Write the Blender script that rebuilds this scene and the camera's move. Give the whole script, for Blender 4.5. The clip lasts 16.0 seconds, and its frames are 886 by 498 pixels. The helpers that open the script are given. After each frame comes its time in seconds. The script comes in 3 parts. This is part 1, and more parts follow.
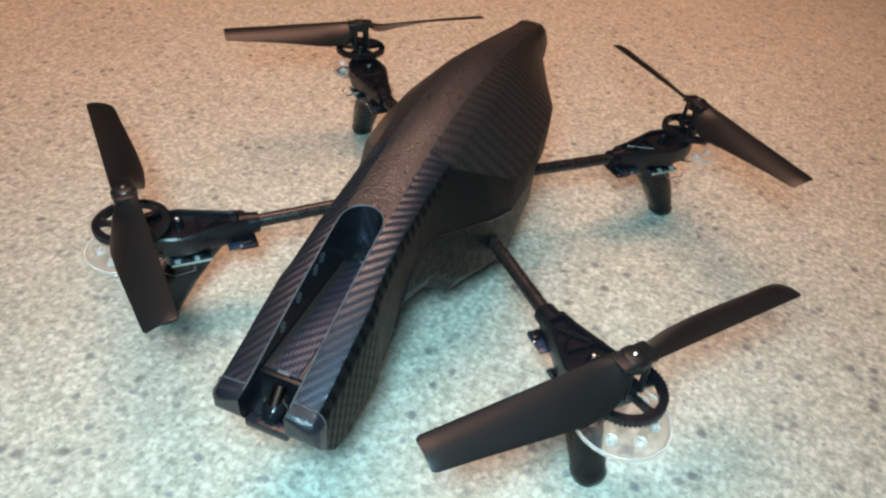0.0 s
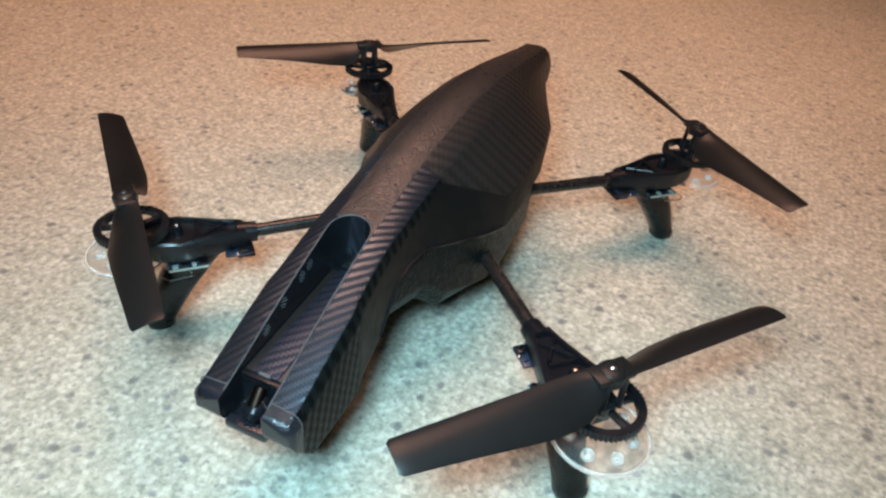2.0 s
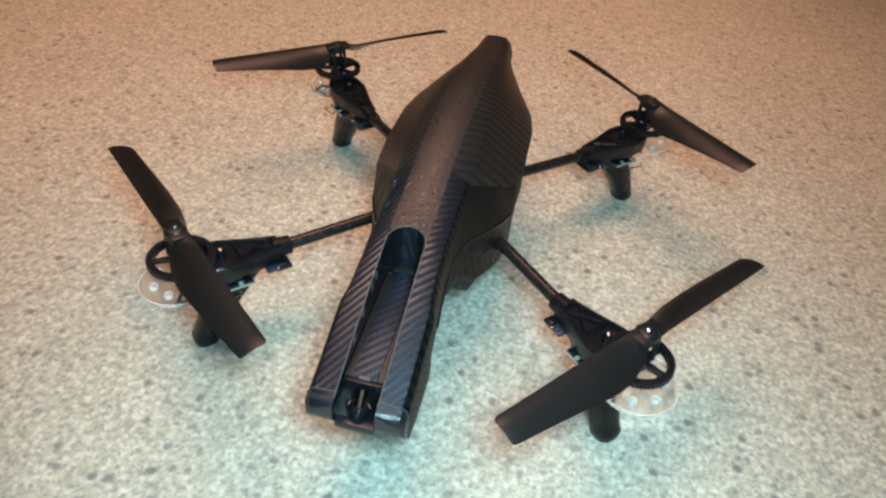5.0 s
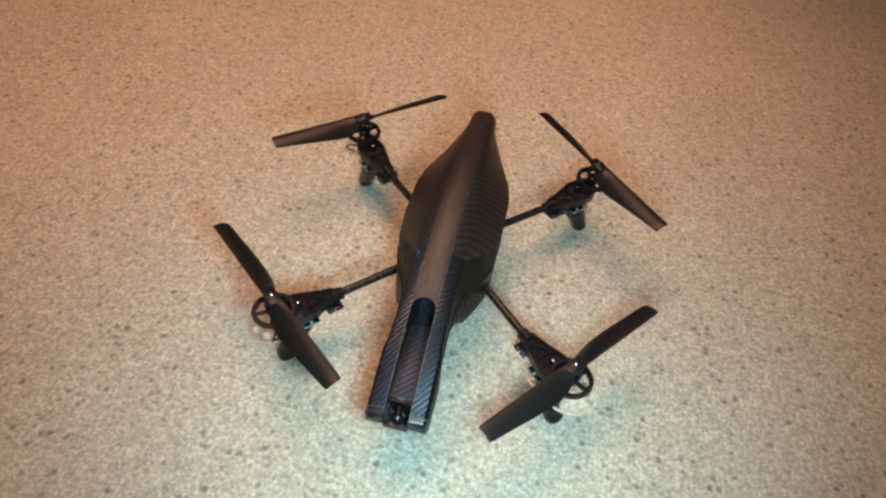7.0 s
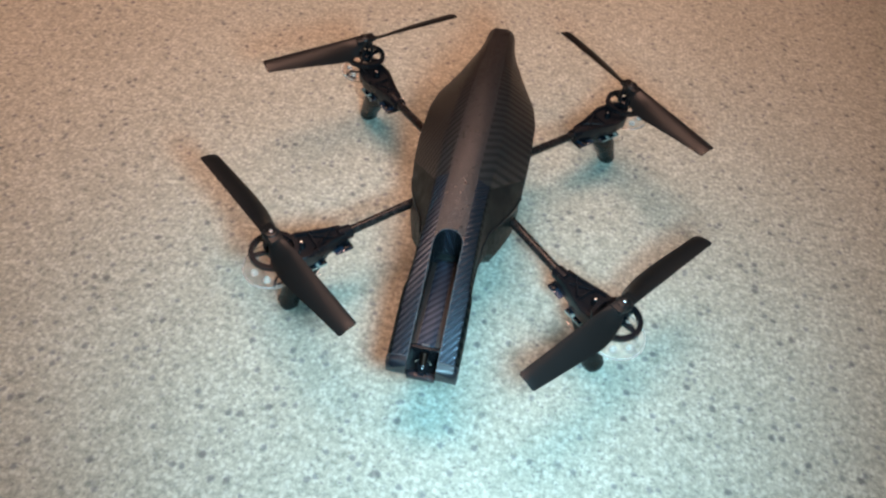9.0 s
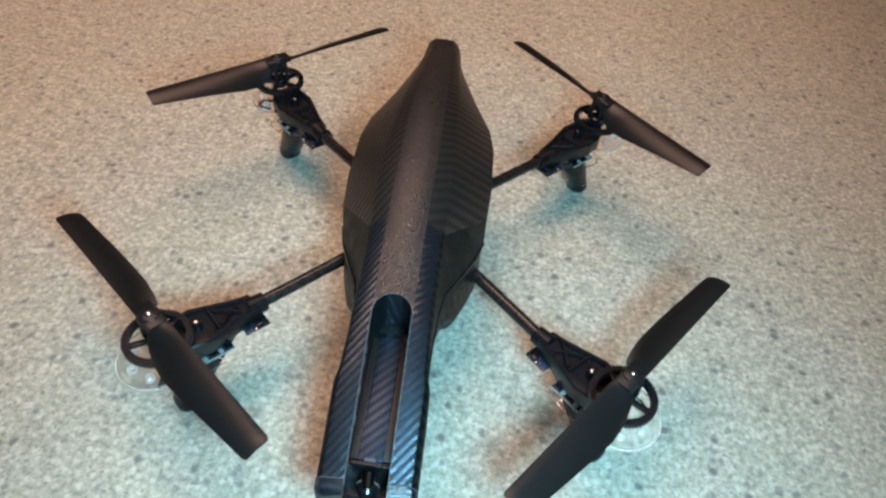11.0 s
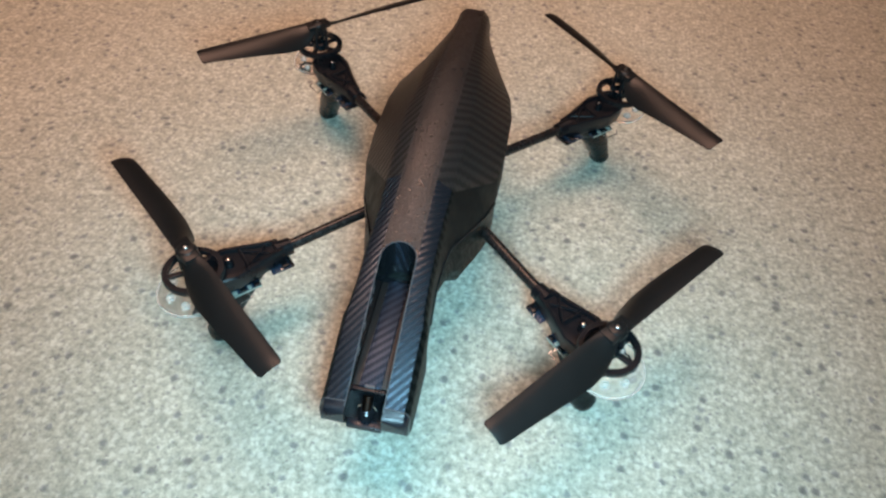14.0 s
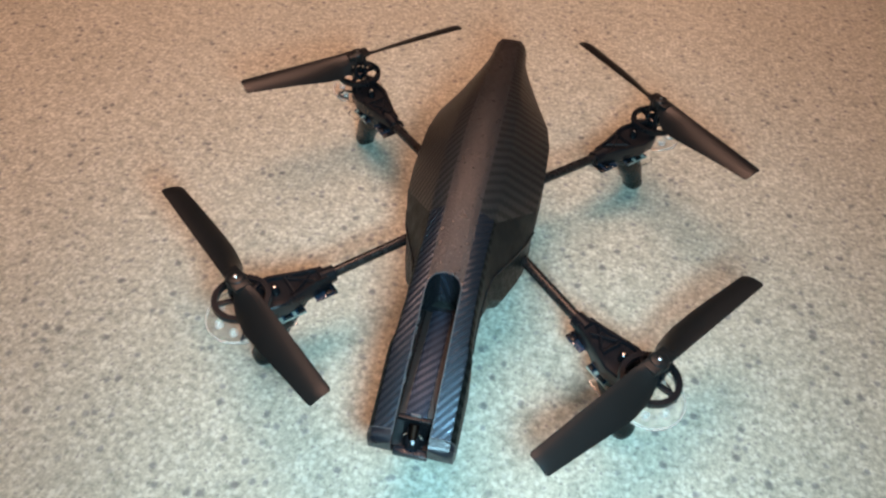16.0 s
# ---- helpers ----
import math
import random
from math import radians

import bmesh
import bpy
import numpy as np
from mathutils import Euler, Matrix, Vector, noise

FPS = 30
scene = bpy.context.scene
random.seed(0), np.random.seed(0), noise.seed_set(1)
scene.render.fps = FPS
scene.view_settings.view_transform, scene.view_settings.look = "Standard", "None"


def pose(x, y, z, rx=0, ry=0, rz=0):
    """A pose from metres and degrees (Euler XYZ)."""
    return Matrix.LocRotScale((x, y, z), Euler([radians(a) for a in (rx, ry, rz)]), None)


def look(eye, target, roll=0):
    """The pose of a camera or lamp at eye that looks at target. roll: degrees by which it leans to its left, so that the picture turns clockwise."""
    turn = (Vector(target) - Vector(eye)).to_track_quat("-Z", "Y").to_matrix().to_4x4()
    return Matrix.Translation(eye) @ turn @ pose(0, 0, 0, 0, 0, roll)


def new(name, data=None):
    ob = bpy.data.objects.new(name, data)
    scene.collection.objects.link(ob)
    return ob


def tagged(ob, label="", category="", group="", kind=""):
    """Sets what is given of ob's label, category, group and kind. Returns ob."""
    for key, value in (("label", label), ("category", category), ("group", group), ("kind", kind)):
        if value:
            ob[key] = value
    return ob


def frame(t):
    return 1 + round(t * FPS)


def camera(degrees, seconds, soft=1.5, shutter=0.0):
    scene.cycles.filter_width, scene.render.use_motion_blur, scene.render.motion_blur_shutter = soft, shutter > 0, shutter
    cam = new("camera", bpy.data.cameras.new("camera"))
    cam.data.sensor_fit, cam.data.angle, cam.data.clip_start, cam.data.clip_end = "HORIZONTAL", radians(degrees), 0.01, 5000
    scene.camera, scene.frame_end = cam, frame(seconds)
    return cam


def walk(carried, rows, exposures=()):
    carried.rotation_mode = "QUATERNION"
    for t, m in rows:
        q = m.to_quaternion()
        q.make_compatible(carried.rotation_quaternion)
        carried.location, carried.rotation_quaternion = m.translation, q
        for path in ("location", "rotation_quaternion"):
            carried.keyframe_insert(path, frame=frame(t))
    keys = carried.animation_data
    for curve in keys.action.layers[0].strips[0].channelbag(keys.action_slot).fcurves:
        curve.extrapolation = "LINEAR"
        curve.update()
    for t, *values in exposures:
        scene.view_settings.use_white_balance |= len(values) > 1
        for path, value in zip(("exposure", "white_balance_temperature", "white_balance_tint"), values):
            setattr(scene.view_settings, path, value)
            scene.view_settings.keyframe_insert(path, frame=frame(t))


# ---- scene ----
cam = camera(65.0, 16.0, soft=2.4)
PATH = [
    (0, (0.113, -0.337, 0.288), (-0.391, 1.149, -0.952), 5.1),
    (0.5, (0.125, -0.331, 0.29), (-0.449, 1.158, -0.916), 5.6),
    (1, (0.135, -0.335, 0.287), (-0.463, 1.14, -0.924), 5.4),
    (1.5, (0.134, -0.334, 0.289), (-0.45, 1.164, -0.901), 5.3),
    (2, (0.131, -0.338, 0.287), (-0.452, 1.164, -0.898), 5.3),
    (2.5, (0.133, -0.344, 0.284), (-0.432, 1.152, -0.917), 4.8),
    (3, (0.129, -0.342, 0.285), (-0.43, 1.162, -0.909), 5.1),
    (3.5, (0.121, -0.349, 0.283), (-0.422, 1.156, -0.917), 5.1),
    (4, (0.107, -0.353, 0.284), (-0.419, 1.153, -0.922), 4.6),
    (4.2, (0.094, -0.356, 0.283), (-0.358, 1.201, -0.888), 4.2),
    (6.3, (0.058, -0.427, 0.497), (-0.131, 0.901, -0.987), 5.2),
    (6.5, (0.062, -0.43, 0.52), (-0.147, 0.892, -0.966), 4.4),
    (7, (0.062, -0.454, 0.541), (-0.144, 0.898, -0.919), 5.7),
    (7.5, (0.066, -0.457, 0.526), (-0.13, 0.854, -0.971), 5.6),
    (8, (0.063, -0.447, 0.518), (-0.099, 0.846, -1.0), 6.1),
    (8.2, (0.056, -0.444, 0.515), (-0.104, 0.842, -1.008), 5.9),
    (10.3, (0.027, -0.362, 0.384), (-0.102, 0.981, -1.092), 5.2),
    (10.5, (0.029, -0.346, 0.385), (-0.104, 1.011, -1.078), 3.6),
    (11, (0.029, -0.338, 0.382), (-0.012, 1.054, -1.053), 5.6),
    (11.5, (0.026, -0.353, 0.401), (-0.087, 1.031, -1.039), 4.2),
    (12, (0.03, -0.365, 0.407), (-0.199, 0.964, -1.07), 1.4),
    (12.5, (0.047, -0.367, 0.415), (-0.207, 0.961, -1.06), 2.0),
    (13, (0.06, -0.367, 0.411), (-0.168, 0.957, -1.07), 2.7),
    (13.5, (0.077, -0.362, 0.408), (-0.124, 0.954, -1.085), 3.1),
    (14, (0.059, -0.365, 0.401), (-0.124, 0.948, -1.096), 4.0),
    (14.5, (0.042, -0.374, 0.408), (-0.15, 0.941, -1.087), 4.1),
    (15, (0.035, -0.369, 0.418), (-0.147, 0.925, -1.096), 3.9),
    (15.5, (0.04, -0.364, 0.418), (-0.129, 0.943, -1.087), 3.6),
    (16, (0.043, -0.366, 0.414), (-0.195, 0.963, -1.062), 2.7),
]
walk(cam, [(t, look(eye, target, roll)) for t, eye, target, roll in PATH], ((0.0, 0.12, 6780, 10), (1.5, 0.13, 6930, 13), (4.2, 0.12, 6780, 10), (6.3, -0.15, 7830, 14), (7.0, -0.14, 7730, 14), (7.5, -0.13, 7300, 11), (8.2, -0.12, 6680, 9), (10.5, -0.01, 5680, -4), (11.5, -0.02, 6280, 3), (12.5, -0.06, 6440, 5), (13.5, -0.07, 6500, 6), (14.0, -0.06, 6360, 4), (15.0, -0.04, 6560, 8), (16.0, -0.04, 6510, 7)))


# ---- world and light ----
world = bpy.data.worlds.new("world")
scene.world = world
world.use_nodes = True
world.node_tree.nodes["Background"].inputs[0].default_value = (1.0, 0.72, 0.5, 1)
world.node_tree.nodes["Background"].inputs[1].default_value = 0.02


def lamp(name, kind, m, energy, color, **settings):
    data = bpy.data.lights.new(name, kind)
    data.energy, data.color = energy, color
    if kind == "AREA":
        data.shape, data.size = "DISK", settings["size"]
    else:
        data.shadow_soft_size = settings["size"]
    if kind == "SPOT":
        data.spot_size, data.spot_blend = radians(settings["cone"]), settings["blend"]
    ob = new(name, data)
    ob.matrix_world = m
    return ob


# the warm ceiling lamp of the room, and the small white lamp beside the lens
lamp("room_light", "SPOT", look((-0.36, 0.60, 2.15), (-0.09, 0.33, 0.0)), 430, (1.0, 0.535, 0.385), size=1.15, cone=54, blend=1.0)
lamp("torch_light", "SPOT", look((0.094, -0.373, 0.362), (0.01, -0.06, 0.0)), 11.0, (0.475, 0.86, 1.08), size=0.05, cone=112, blend=1.0)



# ---- materials ----
class Graph:
    """A short way to write node materials."""

    def __init__(self, name):
        self.mat = bpy.data.materials.new(name)
        self.mat.use_nodes = True
        self.tree = self.mat.node_tree
        self.bsdf = self.tree.nodes["Principled BSDF"]
        self.coord = self.node("ShaderNodeTexCoord").outputs["Object"]

    def node(self, kind, **settings):
        n = self.tree.nodes.new(kind)
        for key, value in settings.items():
            setattr(n, key, value)
        return n

    def put(self, socket, value):
        if isinstance(value, bpy.types.NodeSocket):
            self.tree.links.new(value, socket)
        else:
            socket.default_value = value

    def math(self, op, a, b=0.0, c=0.0):
        n = self.node("ShaderNodeMath", operation=op)
        for socket, value in zip(n.inputs, (a, b, c)):
            self.put(socket, value)
        return n.outputs[0]

    def noise(self, scale, detail=3.0, rough=0.55, vector=None):
        n = self.node("ShaderNodeTexNoise")
        self.put(n.inputs["Vector"], vector or self.coord)
        n.inputs["Scale"].default_value, n.inputs["Detail"].default_value, n.inputs["Roughness"].default_value = scale, detail, rough
        return n.outputs["Fac"]

    def cells(self, scale, feature="F1", out="Distance", vector=None, dims="3D"):
        n = self.node("ShaderNodeTexVoronoi", feature=feature, voronoi_dimensions=dims)
        self.put(n.inputs["Vector"], vector or self.coord)
        n.inputs["Scale"].default_value = scale
        return n.outputs[out]

    def ramp(self, fac, *stops):
        n = self.node("ShaderNodeValToRGB")
        e = n.color_ramp.elements
        while len(e) < len(stops):
            e.new(0.5)
        for s, (at, colour) in zip(e, stops):
            s.position, s.color = at, (*colour, 1) if len(colour) == 3 else colour
        self.put(n.inputs[0], fac)
        return n.outputs[0]

    def mix(self, fac, a, b, blend="MIX"):
        n = self.node("ShaderNodeMix", data_type="RGBA", blend_type=blend)
        for socket, value in ((n.inputs[0], fac), (n.inputs[6], a), (n.inputs[7], b)):
            self.put(socket, (*value, 1) if isinstance(value, tuple) and len(value) == 3 else value)
        return n.outputs[2]

    def bump(self, height, distance, strength=1.0):
        n = self.node("ShaderNodeBump")
        n.inputs["Distance"].default_value, n.inputs["Strength"].default_value = distance, strength
        self.put(n.inputs["Height"], height)
        return n.outputs[0]

    def surface(self, colour, rough, normal=None, **more):
        for key, value in dict({"Base Color": (*colour, 1) if isinstance(colour, tuple) and len(colour) == 3 else colour, "Roughness": rough}, **more).items():
            self.put(self.bsdf.inputs[key], value)
        if normal is not None:
            self.put(self.bsdf.inputs["Normal"], normal)
        return self.mat


def plastic(name, colour, rough, grain=1500, depth=0.00004, vary=0.28, shine=0.5):
    g = Graph(name)
    patch = g.noise(120, 4)
    shade = g.mix(patch, tuple(c * (1 - vary) for c in colour), tuple(c * (1 + vary) for c in colour))
    return g.surface(shade, g.ramp(patch, (0.3, (rough - 0.25 * vary,) * 3), (0.7, (rough + 0.25 * vary,) * 3)), g.bump(g.noise(grain, 2), depth), **{"Specular IOR Level": shine})


def foam_skin(name, low, high, glint, scale=430, rough=0.42, shine=0.5):
    g = Graph(name)
    pebbles = g.math("SUBTRACT", 1.0, g.cells(scale))
    tint = g.mix(g.noise(90, 4), low, high)
    # glints of the pebbled skin, painted into the colour as bright specks
    glint_mask = g.ramp(g.noise(900, 2), (0.62, (0, 0, 0)), (0.75, (1, 1, 1)))
    return g.surface(g.mix(glint_mask, tint, glint), g.ramp(g.noise(300, 3), (0.35, (rough - 0.1,) * 3), (0.65, (rough + 0.12,) * 3)), g.bump(g.math("ADD", pebbles, g.math("MULTIPLY", g.noise(1500, 2), 0.4)), 0.00042, 0.75), **{"Specular IOR Level": shine})


def carbon_skin(name, gloss, tow=0.00112, weave=(0.015, 0.015, 0.018), shine=0.34, tint=(0.55, 0.72, 1.0), base=0.38):
    """Two-by-two twill: every tow steps one place from its neighbour."""
    g = Graph(name)
    split = g.node("ShaderNodeSeparateXYZ")
    g.put(split.inputs[0], g.coord)
    x, y, z = split.outputs
    across = g.math("ADD", x, g.math("MULTIPLY", z, 0.3))
    u, v = g.math("DIVIDE", y, tow), g.math("DIVIDE", across, tow)
    step = g.math("SUBTRACT", g.math("FLOOR", u), g.math("FLOOR", v))
    over = g.math("LESS_THAN", g.math("FLOORED_MODULO", step, 4.0), 1.9)
    arch_u = g.math("ABSOLUTE", g.math("SUBTRACT", g.math("FLOORED_MODULO", u, 1.0), 0.5))
    arch_v = g.math("ABSOLUTE", g.math("SUBTRACT", g.math("FLOORED_MODULO", v, 1.0), 0.5))
    fibre = g.mix(over, arch_u, arch_v)
    height = g.math("ADD", g.math("MULTIPLY", over, 0.7), g.math("MULTIPLY", fibre, -0.8))
    worn = g.noise(60, 4)
    colour = g.mix(over, tuple(c * 0.82 for c in weave), g.mix(worn, tuple(c * 0.8 for c in weave), tuple(c * 1.25 for c in weave)))
    rough = g.mix(over, (0.48,) * 3, (gloss,) * 3)
    shine = g.math("ADD", base, g.math("MULTIPLY", over, shine))
    return g.surface(colour, rough, g.bump(g.math("ADD", height, g.math("MULTIPLY", g.noise(1400, 2), 0.5)), 0.00022, 0.8), **{"Specular IOR Level": shine, "Specular Tint": (*tint, 1)})


def speckled_floor():
    g = Graph("speckled_floor")
    warp = g.node("ShaderNodeVectorMath", operation="ADD")
    n = g.node("ShaderNodeTexNoise")
    g.put(n.inputs["Vector"], g.coord)
    n.inputs["Scale"].default_value = 350
    s = g.node("ShaderNodeVectorMath", operation="SCALE")
    g.put(s.inputs[0], n.outputs["Color"])
    s.inputs["Scale"].default_value = 0.003
    g.put(warp.inputs[0], g.coord)
    g.put(warp.inputs[1], s.outputs[0])
    bent = warp.outputs[0]
    grain = g.noise(265, 4, 0.66)
    base = g.ramp(grain, (0.34, (0.40, 0.41, 0.33)), (0.44, (0.53, 0.54, 0.44)), (0.54, (0.64, 0.645, 0.535)), (0.66, (0.79, 0.80, 0.695)))
    # pale chips
    pale = g.node("ShaderNodeSeparateColor")
    g.put(pale.inputs[0], g.cells(235, "F1", "Color", bent, "2D"))
    chip = g.math("MULTIPLY", g.ramp(pale.outputs[0], (0.66, (0, 0, 0)), (0.74, (1, 1, 1))), g.ramp(g.cells(235, "F1", "Distance", bent, "2D"), (0.25, (1, 1, 1)), (0.55, (0, 0, 0))))
    base = g.mix(g.math("MULTIPLY", chip, 0.85), base, (0.80, 0.81, 0.71))
    # grey-green patches of two sizes and small dark specks
    for scale, lo, amount in ((200, 0.54, 0.36), (100, 0.53, 0.32)):
        grey = g.ramp(g.noise(scale, 3, 0.6), (lo, (0, 0, 0)), (lo + 0.12, (1, 1, 1)))
        base = g.mix(g.math("MULTIPLY", grey, amount), base, (0.27, 0.29, 0.24))
    for scale, rate, near, tone in ((150, 0.945, 0.36, (0.22, 0.23, 0.24)), (115, 0.962, 0.33, (0.12, 0.125, 0.14)), (340, 0.94, 0.42, (0.30, 0.30, 0.27))):
        speck = g.node("ShaderNodeSeparateColor")
        g.put(speck.inputs[0], g.cells(scale, "F1", "Color", bent, "2D"))
        dark = g.math("MULTIPLY", g.ramp(speck.outputs[2], (rate - 0.01, (0, 0, 0)), (rate + 0.01, (1, 1, 1))), g.ramp(g.cells(scale, "F1", "Distance", bent, "2D"), (near * 0.5, (1, 1, 1)), (near * 1.3, (0, 0, 0))))
        base = g.mix(g.math("MULTIPLY", dark, 0.7), base, tone)
    cloud = g.ramp(g.noise(9, 4), (0.3, (0.90, 0.90, 0.89)), (0.7, (1.0, 1.0, 1.0)))
    cloud2 = g.ramp(g.noise(75, 3), (0.3, (0.87, 0.88, 0.87)), (0.7, (1.07, 1.07, 1.06)))
    base = g.mix(1.0, g.mix(1.0, base, cloud, "MULTIPLY"), cloud2, "MULTIPLY")
    return g.surface(base, 0.55, g.bump(g.noise(500, 3), 0.0002, 0.5))


def wall_paint(name, colour):
    g = Graph(name)
    return g.surface(g.mix(g.noise(3, 4), tuple(c * 0.93 for c in colour), colour), 0.8, g.bump(g.noise(260, 3), 0.0006))


def clear_plastic(name, weight):
    g = Graph(name)
    smear = g.noise(260, 3)
    return g.surface((0.94, 0.90, 0.86), g.ramp(smear, (0.4, (0.02,) * 3), (0.7, (0.09,) * 3)), None, **{"Transmission Weight": weight, "IOR": 1.2})


FOAM = foam_skin("pebbled_black_foam", (0.0165, 0.0130, 0.0122), (0.030, 0.0240, 0.0228), (0.17, 0.145, 0.138), 800, 0.37, 0.95)
CARBON = carbon_skin("carbon_twill", 0.27, 0.00112, (0.0118, 0.0122, 0.0155), 1.2, (0.66, 0.80, 1.0))
CARBON_WIDE = carbon_skin("coarse_carbon_twill", 0.40, 0.0018, (0.0215, 0.0182, 0.0168), 0.5, (1.0, 0.95, 0.92))
# the same twill with the shade of the nose's sides put into its colour
CARBON_SHADED = carbon_skin("shaded_carbon_twill", 0.46, 0.0014, (0.0046, 0.0056, 0.0056), 0.16, (0.8, 1.0, 1.0), 0.07)
CARBON_DULL = carbon_skin("worn_carbon_twill", 0.30, 0.0014, (0.013, 0.016, 0.024), 0.5)
SHELL = foam_skin("dark_grey_green_foam", (0.0034, 0.0054, 0.0052), (0.0062, 0.0090, 0.0084), (0.034, 0.046, 0.052), 620, 0.46, 0.2)
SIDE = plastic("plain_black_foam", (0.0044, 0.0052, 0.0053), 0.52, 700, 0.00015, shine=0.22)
NOSE = plastic("worn_nose_skin", (0.013, 0.014, 0.019), 0.33, 750, 0.00022, 0.4, 0.6)
BLACK = plastic("black_nylon", (0.0072, 0.0075, 0.0095), 0.32, shine=0.36)
SATIN = plastic("satin_black_blade", (0.0138, 0.0124, 0.0118), 0.34, 2500, 0.00002, 0.08, 0.36)
RUBBER = plastic("black_rubber", (0.003, 0.0033, 0.004), 0.28, shine=0.4)
GLOSSY = plastic("glossy_black", (0.008, 0.009, 0.011), 0.18)
TUBE = plastic("carbon_tube", (0.018, 0.014, 0.013), 0.26)
RIM = plastic("worn_foam_edge", (0.09, 0.09, 0.095), 0.36, 900, 0.0003)
MARGIN = plastic("plain_brown_black", (0.016, 0.0135, 0.0125), 0.42, 900, 0.0001)
# paler foam colour that stands for the highlight along the strip's edges
EDGE_GLINT = plastic("edge_glint", (0.045, 0.040, 0.040), 0.4, 900, 0.0002)
GREY = plastic("grey_print", (0.17, 0.17, 0.18), 0.4)
CLEAR = clear_plastic("clear_plastic", 0.97)
CLEAR_EDGE = clear_plastic("clear_plastic_edge", 0.84)
STEEL = Graph("bright_steel").surface((0.75, 0.75, 0.76), 0.22, None, Metallic=1.0)
COPPER = Graph("copper_strip").surface((0.12, 0.075, 0.058), 0.30, None, Metallic=1.0)
PALE = plastic("pale_board_edge", (0.38, 0.42, 0.36), 0.35, vary=0.2)
BOARD = plastic("circuit_board", (0.02, 0.035, 0.06), 0.25)
FLOOR = speckled_floor()
PAINT = wall_paint("wall_paint", (0.72, 0.66, 0.56))
WHITE = wall_paint("ceiling_paint", (0.8, 0.78, 0.74))


# ---- mesh helpers ----
def part(name, bm, material, parent=None, label="", m=None, angle=32):
    """Links a bmesh as one mesh object under a thing or a part."""
    bmesh.ops.recalc_face_normals(bm, faces=bm.faces)
    mesh = bpy.data.meshes.new(name)
    for f in bm.faces:
        f.smooth = True
    bm.to_mesh(mesh)
    bm.free()
    mesh.set_sharp_from_angle(angle=radians(angle))
    for one in material if isinstance(material, (list, tuple)) else (material,):
        mesh.materials.append(one)
    ob = new(name, mesh)
    if parent:
        ob.parent = parent
    if m is not None:
        ob.matrix_basis = m
    if label:
        tagged(ob, label)
    return ob


def loft(bm, rings, closed=True, caps=True):
    """Skins rings of equally many points."""
    rows = [[bm.verts.new(p) for p in ring] for ring in rings]
    n = len(rows[0])
    for a, b in zip(rows, rows[1:]):
        for i in range(n if closed else n - 1):
            j = (i + 1) % n
            bm.faces.new((a[i], a[j], b[j], b[i]))
    if caps:
        bm.faces.new(rows[0][::-1])
        bm.faces.new(rows[-1])
    return rows


def block(bm, x0, y0, z0, x1, y1, z1, bevel=0.0):
    made = bmesh.ops.create_cube(bm, size=1.0, matrix=Matrix.Translation(((x0 + x1) / 2, (y0 + y1) / 2, (z0 + z1) / 2)) @ Matrix.Diagonal((abs(x1 - x0), abs(y1 - y0), abs(z1 - z0), 1)))
    if bevel:
        edges = list({e for v in made["verts"] for e in v.link_edges})
        bmesh.ops.bevel(bm, geom=edges, offset=bevel, segments=2, affect="EDGES", profile=0.5, material=-1)


def rod(bm, a, b, ra, rb=None, n=12):
    """A round bar from a to b."""
    a, b = Vector(a), Vector(b)
    rb = ra if rb is None else rb
    turn = (b - a).to_track_quat("Z", "Y").to_matrix()
    rings = []
    for at, r in ((a, ra), (b, rb)):
        rings.append([at + turn @ Vector((r * math.cos(k * math.tau / n), r * math.sin(k * math.tau / n), 0)) for k in range(n)])
    loft(bm, rings)


def turned(bm, profile, n=24, centre=(0, 0)):
    """A solid turned round the upright axis: profile of (radius, height)."""
    loft(bm, [[(centre[0] + r * math.cos(k * math.tau / n), centre[1] + r * math.sin(k * math.tau / n), z) for k in range(n)] for r, z in profile])


def tube(bm, points, r, n=6):
    points = [Vector(p) for p in points]
    rings = []
    for i, p in enumerate(points):
        way = points[min(i + 1, len(points) - 1)] - points[max(i - 1, 0)]
        turn = way.to_track_quat("Z", "Y").to_matrix()
        rings.append([p + turn @ Vector((r * math.cos(k * math.tau / n), r * math.sin(k * math.tau / n), 0)) for k in range(n)])
    loft(bm, rings)


def cut(ob, bms):
    """Takes solids away from an object's mesh for good."""
    for bm in bms:
        bmesh.ops.recalc_face_normals(bm, faces=bm.faces)
        mesh = bpy.data.meshes.new("cutter")
        bm.to_mesh(mesh)
        bm.free()
        tool = new("cutter", mesh)
        mod = ob.modifiers.new("cut", "BOOLEAN")
        mod.operation, mod.solver, mod.object = "DIFFERENCE", "EXACT", tool
        bpy.context.view_layer.update()
        done = bpy.data.meshes.new_from_object(ob.evaluated_get(bpy.context.evaluated_depsgraph_get()))
        ob.modifiers.clear()
        ob.data = done
        bpy.data.objects.remove(tool)
    ob.data.set_sharp_from_angle(angle=radians(32))


# ---- the room ----
def slab(name, label, category, lo, hi, material):
    bm = bmesh.new()
    block(bm, *lo, *hi)
    return tagged(part(name, bm, material), label, category, kind="structure")


